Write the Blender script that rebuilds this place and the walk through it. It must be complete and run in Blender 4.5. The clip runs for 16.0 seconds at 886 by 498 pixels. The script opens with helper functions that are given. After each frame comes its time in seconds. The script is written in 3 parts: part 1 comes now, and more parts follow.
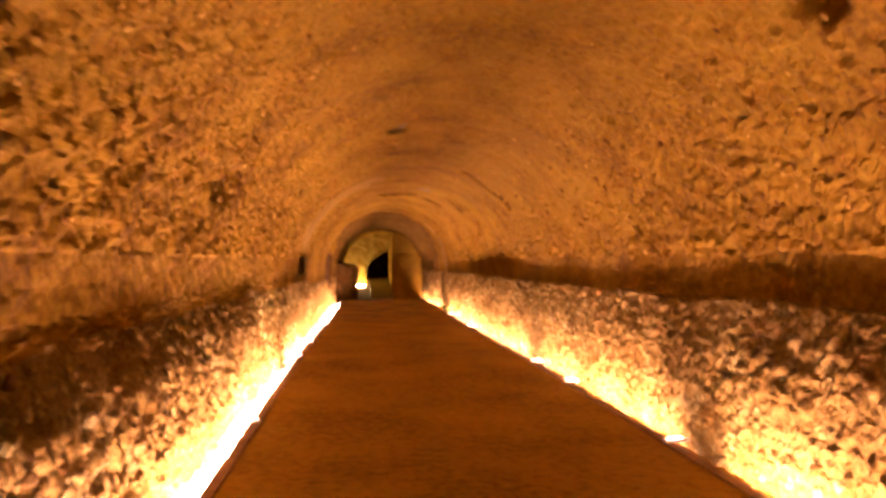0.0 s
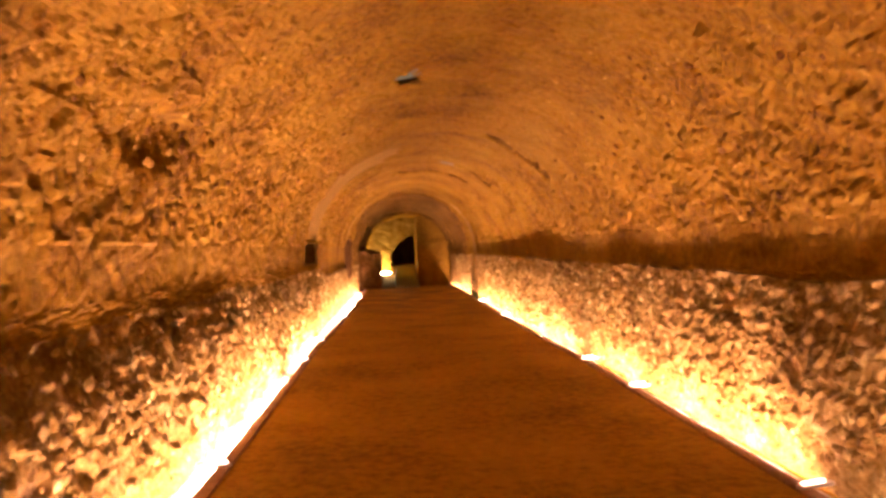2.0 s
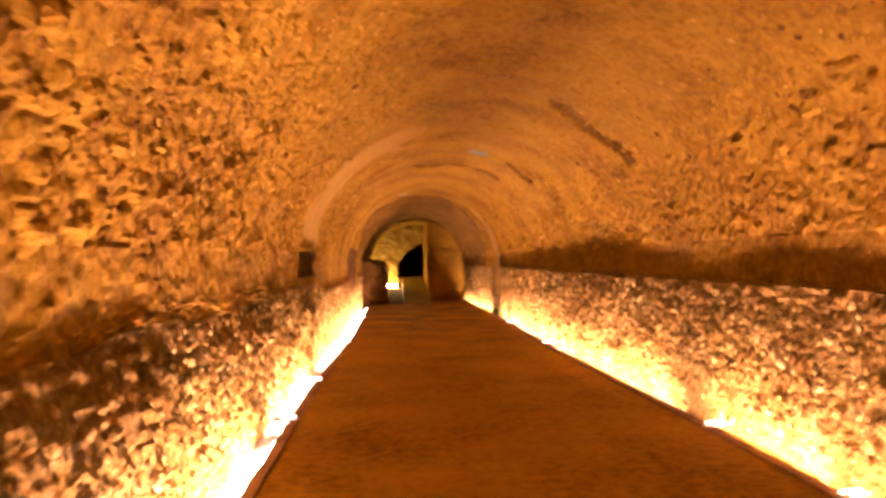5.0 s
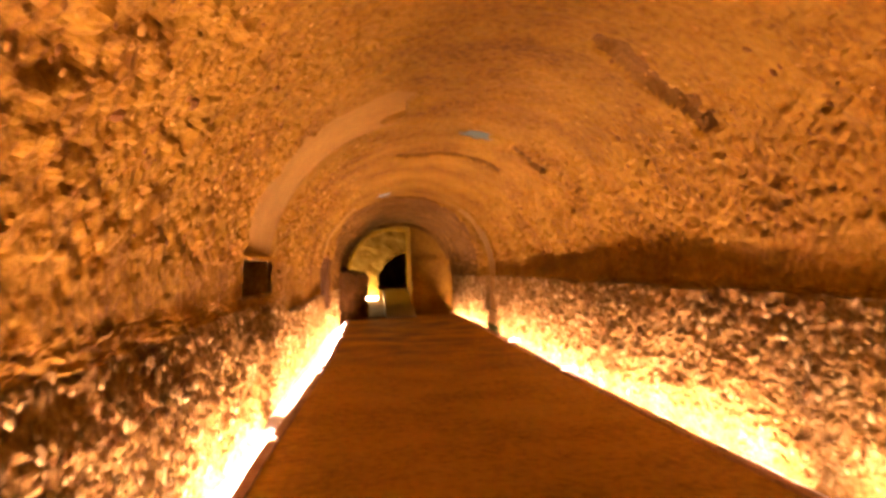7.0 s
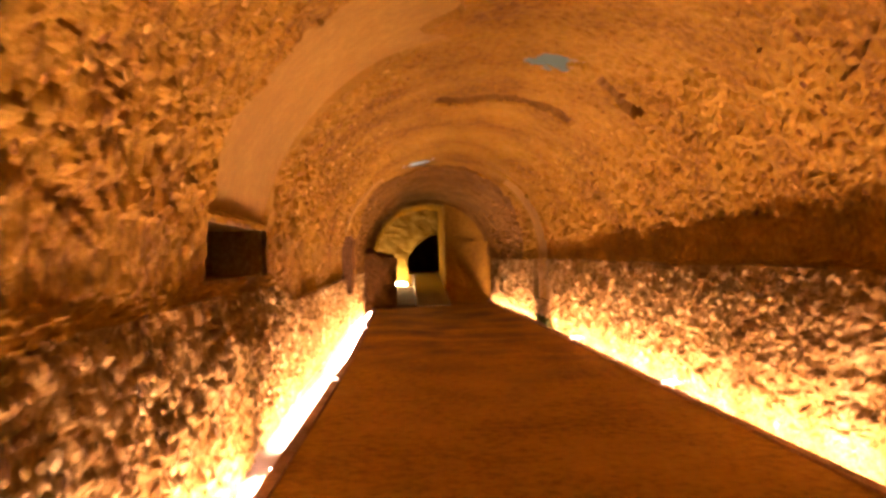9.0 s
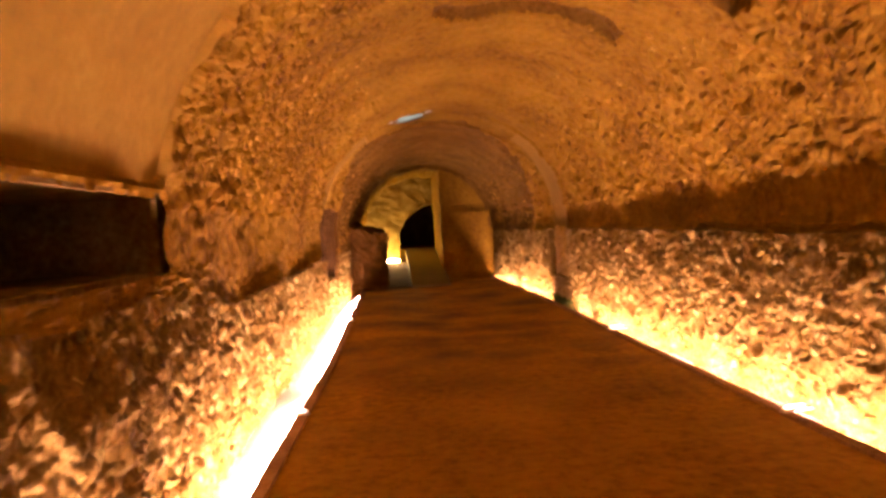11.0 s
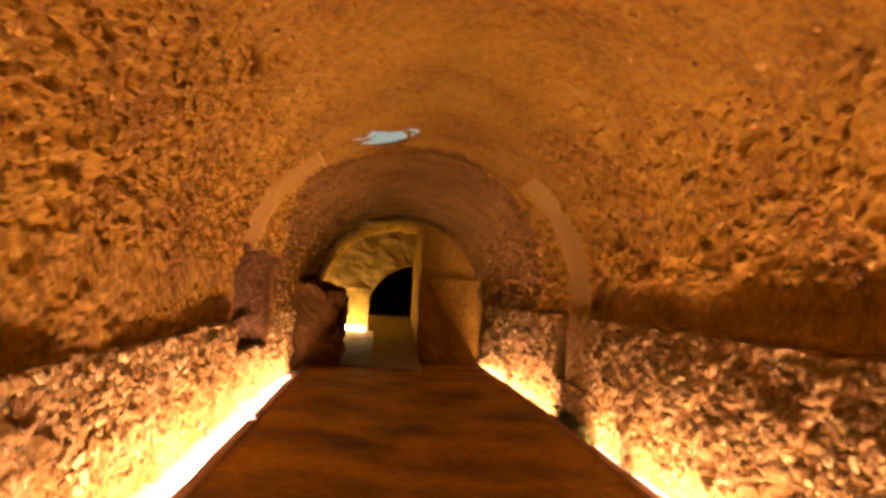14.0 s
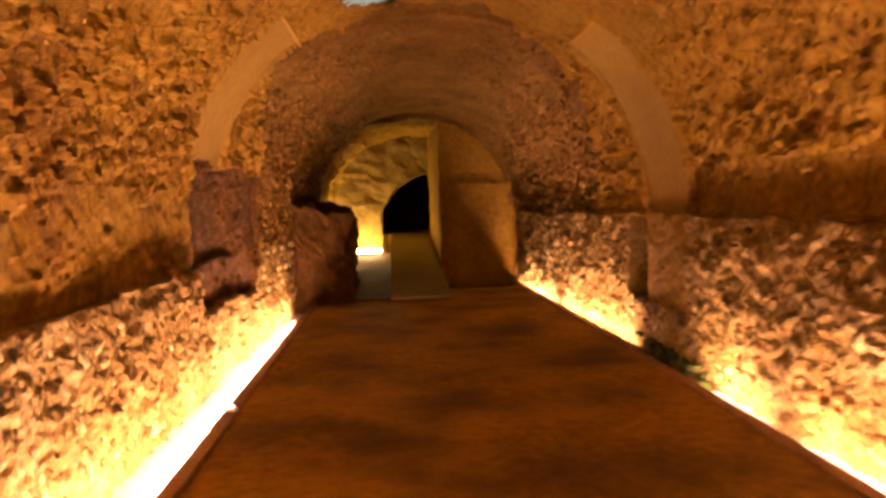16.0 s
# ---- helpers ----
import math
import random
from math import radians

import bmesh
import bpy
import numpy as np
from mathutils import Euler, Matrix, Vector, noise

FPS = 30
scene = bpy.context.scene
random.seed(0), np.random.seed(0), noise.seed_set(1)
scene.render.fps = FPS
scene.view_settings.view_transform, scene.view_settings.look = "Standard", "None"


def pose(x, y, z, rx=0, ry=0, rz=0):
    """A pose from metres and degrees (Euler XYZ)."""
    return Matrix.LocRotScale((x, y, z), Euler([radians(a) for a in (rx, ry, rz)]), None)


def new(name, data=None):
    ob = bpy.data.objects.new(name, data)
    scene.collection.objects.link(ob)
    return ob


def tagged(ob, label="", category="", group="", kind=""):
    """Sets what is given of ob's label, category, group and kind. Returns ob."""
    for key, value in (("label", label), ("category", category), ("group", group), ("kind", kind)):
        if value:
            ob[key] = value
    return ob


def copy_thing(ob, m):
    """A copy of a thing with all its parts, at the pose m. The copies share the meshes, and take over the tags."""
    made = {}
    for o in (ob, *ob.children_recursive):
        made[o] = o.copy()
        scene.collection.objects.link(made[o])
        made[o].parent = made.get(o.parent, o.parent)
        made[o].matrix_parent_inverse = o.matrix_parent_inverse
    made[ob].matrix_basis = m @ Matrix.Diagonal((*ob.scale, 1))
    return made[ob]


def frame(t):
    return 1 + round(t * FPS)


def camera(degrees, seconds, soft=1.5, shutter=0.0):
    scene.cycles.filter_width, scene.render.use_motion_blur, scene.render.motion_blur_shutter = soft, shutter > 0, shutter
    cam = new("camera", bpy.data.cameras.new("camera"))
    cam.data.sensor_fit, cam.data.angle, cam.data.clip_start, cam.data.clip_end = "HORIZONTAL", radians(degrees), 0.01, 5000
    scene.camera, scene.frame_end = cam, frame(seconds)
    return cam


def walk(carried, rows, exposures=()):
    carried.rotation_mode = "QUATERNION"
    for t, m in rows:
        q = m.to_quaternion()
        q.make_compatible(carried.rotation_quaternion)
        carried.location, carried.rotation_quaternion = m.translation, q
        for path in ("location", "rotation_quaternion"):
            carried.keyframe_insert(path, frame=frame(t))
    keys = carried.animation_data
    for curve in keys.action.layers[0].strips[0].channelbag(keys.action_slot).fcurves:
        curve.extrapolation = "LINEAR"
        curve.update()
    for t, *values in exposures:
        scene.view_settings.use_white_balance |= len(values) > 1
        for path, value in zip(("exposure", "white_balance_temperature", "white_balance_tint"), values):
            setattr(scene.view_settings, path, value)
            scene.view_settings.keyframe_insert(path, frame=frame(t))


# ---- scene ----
cam = camera(62.3, 16.0, soft=3.2, shutter=0.5)
METRES, EYE, TILT, LEAN, TURN = 18.2, 1.5, 1.0, -0.5, -6.1
ROWS = [
    (0.0, 0.0, 0.0, 0.0, 0.0, 0.0, -0.0),
    (0.5, 0.0001, 0.0243, -0.0008, -1.93, -2.62, 0.65),
    (1.0, 0.0033, 0.0499, -0.0011, 1.65, -1.25, 3.56),
    (1.5, 0.0021, 0.0747, -0.0026, 2.92, -0.03, 1.4),
    (2.0, 0.0009, 0.1014, -0.0036, 2.22, -1.21, 2.21),
    (2.5, 0.0009, 0.1255, -0.0033, 3.81, -1.91, 1.91),
    (3.0, -0.0054, 0.1498, -0.0035, 1.65, -1.74, 0.0),
    (3.5, -0.0073, 0.1783, -0.0033, 2.76, 0.93, 2.58),
    (4.0, -0.0175, 0.2062, -0.0052, 4.37, 1.01, 1.4),
    (6.5, -0.0435, 0.3581, -0.0088, -1.66, -2.64, 1.67),
    (7.0, -0.0456, 0.3936, -0.0088, 0.67, 0.31, 2.44),
    (7.5, -0.0518, 0.4261, -0.0106, -0.55, 1.47, 0.72),
    (8.0, -0.0531, 0.4621, -0.0129, 0.36, 1.66, -1.3),
    (8.5, -0.0607, 0.4962, -0.0145, 1.09, -1.12, -3.1),
    (9.0, -0.0643, 0.53, -0.0165, 2.77, -0.68, 1.89),
    (11.5, -0.0805, 0.6927, -0.0181, 1.14, -5.11, 4.38),
    (12.0, -0.0795, 0.7243, -0.0187, -6.85, -8.99, 4.19),
    (12.5, -0.0766, 0.7578, -0.0186, -4.14, -7.15, 6.27),
    (13.0, -0.0753, 0.792, -0.0197, -5.24, -1.74, 2.93),
    (13.5, -0.0706, 0.8252, -0.0213, -1.46, -3.62, 1.26),
    (14.0, -0.0742, 0.8594, -0.0209, 1.25, 2.35, -3.43),
    (14.5, -0.074, 0.8902, -0.0224, 4.92, 2.02, -0.74),
    (15.0, -0.078, 0.9247, -0.0235, 5.19, -2.92, -1.4),
    (15.5, -0.0826, 0.956, -0.0237, 0.89, -4.55, 1.25),
    (16.0, -0.0879, 0.9875, -0.0232, 2.12, -4.73, 2.52),
]
walk(cam, [(t, pose(0, 0, EYE, TILT, LEAN, TURN) @ pose(METRES * x, METRES * y, METRES * z, 90 + pitch, roll, yaw)) for t, x, y, z, yaw, pitch, roll in ROWS],
     exposures=[(0.0, -0.36), (4.0, -0.15), (8.0, -0.3), (12.0, -0.68), (16.0, -0.78)])

# ---- light ----
world = bpy.data.worlds.new("underground_dark")
world.use_nodes = True
world.node_tree.nodes["Background"].inputs[0].default_value = (0.01, 0.012, 0.02, 1)
world.node_tree.nodes["Background"].inputs[1].default_value = 0.02
scene.world = world
TUBE = 590.0          # radiance of the strip lights
TUBE_COLOUR = (1.0, 0.49, 0.39)

# ---- plan, in metres: x across, y along the gallery, z up ----
CX, WL, WR = 0.735, -1.23, 2.70        # axis, left and right wall faces
SPRING, CROWN = 1.24, 3.17
Y0, Y1, Y2, Y3 = -3.0, 25.0, 30.4, 34.0  # back, rib, end wall, far wall
TROUGH = -0.12
rng = np.random.default_rng(7)


# ---- materials ----
def material(name, rough=0.9):
    m = bpy.data.materials.new(name)
    m.use_nodes = True
    n = m.node_tree.nodes
    bsdf = n["Principled BSDF"]
    bsdf.inputs["Roughness"].default_value = rough
    bsdf.inputs["Specular IOR Level"].default_value = 0.08
    return m, n, m.node_tree.links, bsdf


def earthy(name, dark, mid, light, coarse, fine, bump, rough=0.92, distance=0.02, low=0.33, high=0.68, random_tint=0.0):
    """A mineral surface: patches and grain in colour, relief at two scales."""
    m, n, l, bsdf = material(name, rough)
    tc = n.new("ShaderNodeTexCoord")
    geo = n.new("ShaderNodeNewGeometry")
    a = n.new("ShaderNodeTexNoise")
    a.inputs["Scale"].default_value, a.inputs["Detail"].default_value, a.inputs["Roughness"].default_value = coarse, 6, 0.6
    b = n.new("ShaderNodeTexNoise")
    b.inputs["Scale"].default_value, b.inputs["Detail"].default_value, b.inputs["Roughness"].default_value = fine, 5, 0.65
    l.new(geo.outputs["Position"], a.inputs["Vector"])
    l.new(geo.outputs["Position"], b.inputs["Vector"])
    ramp = n.new("ShaderNodeValToRGB")
    e = ramp.color_ramp.elements
    e[0].position, e[0].color = low, (*dark, 1)
    e[1].position, e[1].color = high, (*light, 1)
    k = e.new(0.5)
    k.color = (*mid, 1)
    mix = n.new("ShaderNodeMath")
    mix.operation = "MULTIPLY_ADD"
    mix.inputs[1].default_value = 0.5
    half = n.new("ShaderNodeMath")
    half.operation = "MULTIPLY"
    half.inputs[1].default_value = 0.5
    l.new(a.outputs["Fac"], half.inputs[0])
    l.new(b.outputs["Fac"], mix.inputs[0])
    l.new(half.outputs[0], mix.inputs[2])
    value = mix.outputs[0]
    if random_tint:
        info = n.new("ShaderNodeObjectInfo")
        add = n.new("ShaderNodeMath")
        add.operation = "ADD"
        l.new(info.outputs["Random"], add.inputs[0])
        l.new(geo.outputs["Random Per Island"], add.inputs[1])
        fr = n.new("ShaderNodeMath")
        fr.operation = "FRACT"
        l.new(add.outputs[0], fr.inputs[0])
        sc = n.new("ShaderNodeMath")
        sc.operation = "MULTIPLY_ADD"
        sc.inputs[1].default_value, sc.inputs[2].default_value = random_tint, -random_tint / 2
        l.new(fr.outputs[0], sc.inputs[0])
        ad2 = n.new("ShaderNodeMath")
        ad2.operation = "ADD"
        l.new(value, ad2.inputs[0])
        l.new(sc.outputs[0], ad2.inputs[1])
        value = ad2.outputs[0]
    l.new(value, ramp.inputs["Fac"])
    l.new(ramp.outputs["Color"], bsdf.inputs["Base Color"])
    bp = n.new("ShaderNodeBump")
    bp.inputs["Strength"].default_value, bp.inputs["Distance"].default_value = bump, distance
    l.new(b.outputs["Fac"], bp.inputs["Height"])
    l.new(bp.outputs["Normal"], bsdf.inputs["Normal"])
    return m


def damp(m, start, full, dark):
    """Lays dark damp patches over a mineral material, from one stretch of the gallery on."""
    n, l = m.node_tree.nodes, m.node_tree.links
    bsdf = n["Principled BSDF"]
    base = bsdf.inputs["Base Color"].links[0].from_socket
    geo = n.new("ShaderNodeNewGeometry")
    sep = n.new("ShaderNodeSeparateXYZ")
    l.new(geo.outputs["Position"], sep.inputs[0])
    reach = n.new("ShaderNodeMapRange")
    reach.inputs["From Min"].default_value, reach.inputs["From Max"].default_value = start, full
    l.new(sep.outputs["Y"], reach.inputs["Value"])
    spots = n.new("ShaderNodeTexNoise")
    spots.inputs["Scale"].default_value, spots.inputs["Detail"].default_value = 1.1, 5
    l.new(geo.outputs["Position"], spots.inputs["Vector"])
    edge = n.new("ShaderNodeMapRange")
    edge.inputs["From Min"].default_value, edge.inputs["From Max"].default_value = 0.38, 0.70
    l.new(spots.outputs["Fac"], edge.inputs["Value"])
    both = n.new("ShaderNodeMath")
    both.operation = "MULTIPLY"
    l.new(edge.outputs[0], both.inputs[0])
    l.new(reach.outputs[0], both.inputs[1])
    mix = n.new("ShaderNodeMix")
    mix.data_type = "RGBA"
    mix.inputs["B"].default_value = (*dark, 1)
    l.new(both.outputs[0], mix.inputs["Factor"])
    l.new(base, mix.inputs["A"])
    l.new(mix.outputs["Result"], bsdf.inputs["Base Color"])


def plain(name, colour, rough=0.5, metallic=0.0):
    m, n, l, bsdf = material(name, rough)
    bsdf.inputs["Metallic"].default_value = metallic
    noise_n = n.new("ShaderNodeTexNoise")
    noise_n.inputs["Scale"].default_value = 40
    ramp = n.new("ShaderNodeValToRGB")
    ramp.color_ramp.elements[0].color = (*[c * 0.75 for c in colour], 1)
    ramp.color_ramp.elements[1].color = (*colour, 1)
    l.new(noise_n.outputs["Fac"], ramp.inputs["Fac"])
    l.new(ramp.outputs["Color"], bsdf.inputs["Base Color"])
    return m


def glowing(name, colour, strength):
    m = bpy.data.materials.new(name)
    m.use_nodes = True
    n = m.node_tree.nodes
    n.remove(n["Principled BSDF"])
    em = n.new("ShaderNodeEmission")
    em.inputs[0].default_value = (*colour, 1)
    em.inputs[1].default_value = strength
    m.node_tree.links.new(em.outputs[0], n["Material Output"].inputs["Surface"])
    return m


# lower-wall rubble and stone coloured paler to whiten the lamplit foot
RUBBLE = earthy("rubble_mortar", (0.09, 0.047, 0.010), (0.22, 0.151, 0.037), (0.40, 0.32, 0.13), 2.2, 26, 0.8)
STONE = earthy("lit_tufa_stone", (0.13, 0.076, 0.018), (0.30, 0.220, 0.055), (0.50, 0.415, 0.17), 5, 45, 0.5, random_tint=0.45)
OCHRE_STONE = earthy("ochre_tufa_stone", (0.12, 0.060, 0.013), (0.27, 0.161, 0.021), (0.40, 0.264, 0.046), 5, 45, 0.5, random_tint=0.4)
VAULT = earthy("vault_mortar", (0.115, 0.057, 0.010), (0.235, 0.142, 0.013), (0.34, 0.222, 0.022), 1.1, 18, 0.8)
# vault mortar darkened for the dim far end; also colours the exposed scars
SCAR_AND_SHADE = earthy("scar_and_shade_mortar", (0.07, 0.037, 0.008), (0.145, 0.085, 0.014), (0.22, 0.138, 0.025), 1.8, 20, 0.8)
DARK = earthy("dark_mineral", (0.045, 0.022, 0.005), (0.08, 0.042, 0.009), (0.12, 0.066, 0.015), 3, 24, 0.8)
PLASTER = earthy("smooth_plaster", (0.24, 0.152, 0.028), (0.29, 0.188, 0.029), (0.36, 0.246, 0.040), 1.2, 14, 0.25)
EARTH = earthy("trodden_floor", (0.12, 0.060, 0.013), (0.37, 0.218, 0.024), (0.52, 0.33, 0.042), 0.8, 11, 0.25, 0.85, low=0.30, high=0.70)
damp(EARTH, 15.0, 21.0, (0.11, 0.074, 0.040))
KERB = earthy("kerb_mortar", (0.16, 0.09, 0.05), (0.28, 0.18, 0.10), (0.38, 0.26, 0.16), 3, 30, 0.4)
SLAB = earthy("grey_slab", (0.28, 0.28, 0.26), (0.36, 0.36, 0.33), (0.43, 0.43, 0.40), 2, 18, 0.2)
PALE = earthy("whitening_bed", (0.45, 0.42, 0.36), (0.62, 0.58, 0.50), (0.72, 0.69, 0.62), 4, 40, 0.4)
MOSS = earthy("moss", (0.03, 0.05, 0.01), (0.07, 0.10, 0.02), (0.14, 0.17, 0.05), 9, 60, 0.8)
HOUSING = plain("white_enamel", (0.8, 0.78, 0.72), 0.4)
LAMP = glowing("lamp_glow", TUBE_COLOUR, TUBE)
# a third stronger, to brighten the left vault from 7 to 15 m
BOOSTED_LAMP = glowing("bright_lamp_glow", TUBE_COLOUR, TUBE * 1.35)
CLIP_GLOW = glowing("clip_glow", TUBE_COLOUR, 25.0)
DIM_DAY = glowing("dim_daylight", (0.90, 0.72, 0.42), 0.28)
DAY = glowing("daylight", (0.72, 0.80, 0.70), 0.85)


# ---- builders ----
def part(name, bm, mat, parent=None, label="", smooth=False):
    me = bpy.data.meshes.new(name)
    bm.normal_update()
    bm.to_mesh(me)
    bm.free()
    me.materials.append(mat)
    if smooth:
        me.polygons.foreach_set("use_smooth", [True] * len(me.polygons))
    ob = new(name, me)
    if parent:
        ob.parent = parent
    if label:
        tagged(ob, label)
    return ob


def mesh_of(name, verts, faces, mats, parent=None, smooth=False, index=None):
    me = bpy.data.meshes.new(name)
    verts, faces = np.asarray(verts, np.float32), np.asarray(faces, np.int32)
    k = faces.shape[1]
    me.vertices.add(len(verts))
    me.vertices.foreach_set("co", verts.ravel())
    me.loops.add(faces.size)
    me.loops.foreach_set("vertex_index", faces.ravel())
    me.polygons.add(len(faces))
    me.polygons.foreach_set("loop_start", np.arange(0, faces.size, k, dtype=np.int32))
    for m in mats:
        me.materials.append(m)
    if index is not None:
        me.polygons.foreach_set("material_index", np.asarray(index, np.int32))
    me.polygons.foreach_set("use_smooth", np.full(len(faces), smooth))
    me.update(calc_edges=True)
    me.validate()
    ob = new(name, me)
    if parent:
        ob.parent = parent
    return ob


def add_box(bm, x0, x1, y0, y1, z0, z1, bevel=0.0):
    m = Matrix.LocRotScale(((x0 + x1) / 2, (y0 + y1) / 2, (z0 + z1) / 2), None, (x1 - x0, y1 - y0, z1 - z0))
    made = bmesh.ops.create_cube(bm, size=1, matrix=m)
    if bevel:
        edges = list({e for v in made["verts"] for e in v.link_edges})
        bmesh.ops.bevel(bm, geom=edges, offset=bevel, segments=2, affect="EDGES")


def rough_box(name, x0, x1, y0, y1, z0, z1, mat, parent=None, amount=0.03, cut=0.12, seed=0.0):
    """A block of masonry with uneven faces and worn edges."""
    bm = bmesh.new()
    add_box(bm, x0, x1, y0, y1, z0, z1)
    longest = max(x1 - x0, y1 - y0, z1 - z0)
    for _ in range(max(1, min(5, int(math.log2(longest / cut)) + 1))):
        edges = [e for e in bm.edges if e.calc_length() > cut * 1.3]
        if not edges:
            break
        bmesh.ops.subdivide_edges(bm, edges=edges, cuts=1, use_grid_fill=True)
    for v in bm.verts:
        v.co += amount * (noise.noise_vector(v.co * 2.3 + Vector((seed, 0, 0))) + 0.6 * noise.noise_vector(v.co * 8 + Vector((0, seed, 0))))
    return part(name, bm, mat, parent)


def hashed(i, j, k):
    v = np.sin(i * 127.1 + j * 311.7 + k * 74.7) * 43758.5453
    return v - np.floor(v)


def cells(u, v, seed):
    """Distance to the nearest and the second nearest of scattered points, and the nearest one's own random number."""
    iu, iv = np.floor(u), np.floor(v)
    d1, d2, own = np.full(u.shape, 9.0), np.full(u.shape, 9.0), np.zeros(u.shape)
    for a in (-1, 0, 1):
        for b in (-1, 0, 1):
            cu, cv = iu + a, iv + b
            d = np.hypot(cu + hashed(cu, cv, seed) - u, cv + hashed(cu, cv, seed + 1) - v)
            near = d < d1
            d2 = np.where(near, d1, np.minimum(d2, d))
            own = np.where(near, hashed(cu, cv, seed + 2), own)
            d1 = np.where(near, d, d1)
    return d1, d2, own


def waves(u, v, seed):
    """Smooth value noise in -1..1."""
    iu, iv = np.floor(u), np.floor(v)
    fu, fv = u - iu, v - iv
    fu, fv = fu * fu * (3 - 2 * fu), fv * fv * (3 - 2 * fv)
    a, b = hashed(iu, iv, seed), hashed(iu + 1, iv, seed)
    c, d = hashed(iu, iv + 1, seed), hashed(iu + 1, iv + 1, seed)
    return 2 * ((a * (1 - fu) + b * fu) * (1 - fv) + (c * (1 - fu) + d * fu) * fv) - 1


def relief(u, v, seed):
    """Rubble relief in metres: knobbly stones in mortar, and a slow unevenness."""
    wu = u + 0.03 * waves(u * 9, v * 9, seed + 5)
    wv = v + 0.03 * waves(u * 9, v * 9, seed + 6)
    d1, d2, own = cells(wu / 0.125, wv / 0.10, seed)
    e1, e2, own2 = cells(wu / 0.066, wv / 0.056, seed + 11)
    stones = np.clip((d2 - d1) * 2.4, 0, 1) * (own - 0.4) * 0.060
    chips = np.clip((e2 - e1) * 2.2, 0, 1) * (own2 - 0.4) * 0.036
    return stones + chips + 0.025 * waves(u * 1.3, v * 1.3, seed + 3) + 0.02 * waves(u * 4, v * 4, seed + 4)


def narrowing(y):
    return np.clip((y - Y1) / (Y2 - Y1), 0, 1)


def edge(y, side):
    """Edge of the walking surface, beside the channel."""
    if side < 0:
        return -1.03 + 0.16 * np.clip((y - 13) / 6.5, 0, 1)
    return 2.58 - 0.13 * np.clip((y - 10) / 6.5, 0, 1) - 0.10 * narrowing(y)


def wall_x(y, side):
    return WL - 0.05 * np.clip((13 - y) / 5, 0, 1) + 0.28 * narrowing(y) if side < 0 else WR + 0.15 * np.clip((16 - y) / 6, 0, 1) - 0.30 * narrowing(y)


def ledge(y, side):
    """Height of the ledge on which the vault's foot is set back."""
    if side > 0:
        return 1.18 + 0.08 * np.clip((7 - y) / 4, 0, 1) + 0.02 * waves(y * 0.8, y * 0, 77) + 0.015 * waves(y * 4, y * 0, 79)
    return 1.12 - 0.22 * np.clip((y - 16.2) / 1.2, 0, 1) + 0.02 * waves(y * 0.8, y * 0, 78) + 0.015 * waves(y * 4, y * 0, 80)


def setback(y, side):
    """How far the vault's foot stands back from the lower wall's face."""
    if side > 0:
        deep = 0.07 + 0.03 * np.clip((7 - y) / 4, 0, 1) + 0.12 * np.clip((21.5 - y) / 5, 0, 1) * np.clip((y - 12) / 3, 0, 1)
        deep = deep * np.where((y > 23.8) & (y < 24.9), 0.15, 1)
    else:
        deep = 0.025 + 0.06 * np.clip((8 - y) / 4, 0, 1) + 0.035 * np.clip((y - 16.5) / 1.5, 0, 1)
    return deep * (1 + 0.25 * waves(y * 0.9, y * 0 + side, 31)) * np.clip(1 - 1.0 * (y - 25.0) / 0.6, 0.12, 1)


def lean(y, z, side):
    """How far the lower wall's face leans back: on the left it bellies at half height up to the niche and rounds off above."""
    up = np.clip((z - ledge(y, side) + 0.42) / 0.42, 0, 1)
    up = up * up * (3 - 2 * up) * setback(y, side)
    if side > 0:
        return 0.2 * up
    early = np.clip((17.5 - y) / 2, 0, 1)
    return early * (up - 0.018 * np.exp(-((z - 0.72 - 0.06 * waves(y * 0.9, y * 0, 91)) / 0.24) ** 2))


NICHE = (13.98, 15.85, 1.20, 1.58)                       # y and z of the recess in the left wall
SHAFTS = ((0.38, 9.12, 0.20, 0.26), (1.29, 16.55, 0.27, 0.30), (0.27, 24.2, 0.36, 0.50))  # breaks in the crown: x, y, half sizes
PUTLOGS = ((17.75, 0.30), (18.8, 0.29), (19.8, 0.32), (20.73, 0.28))


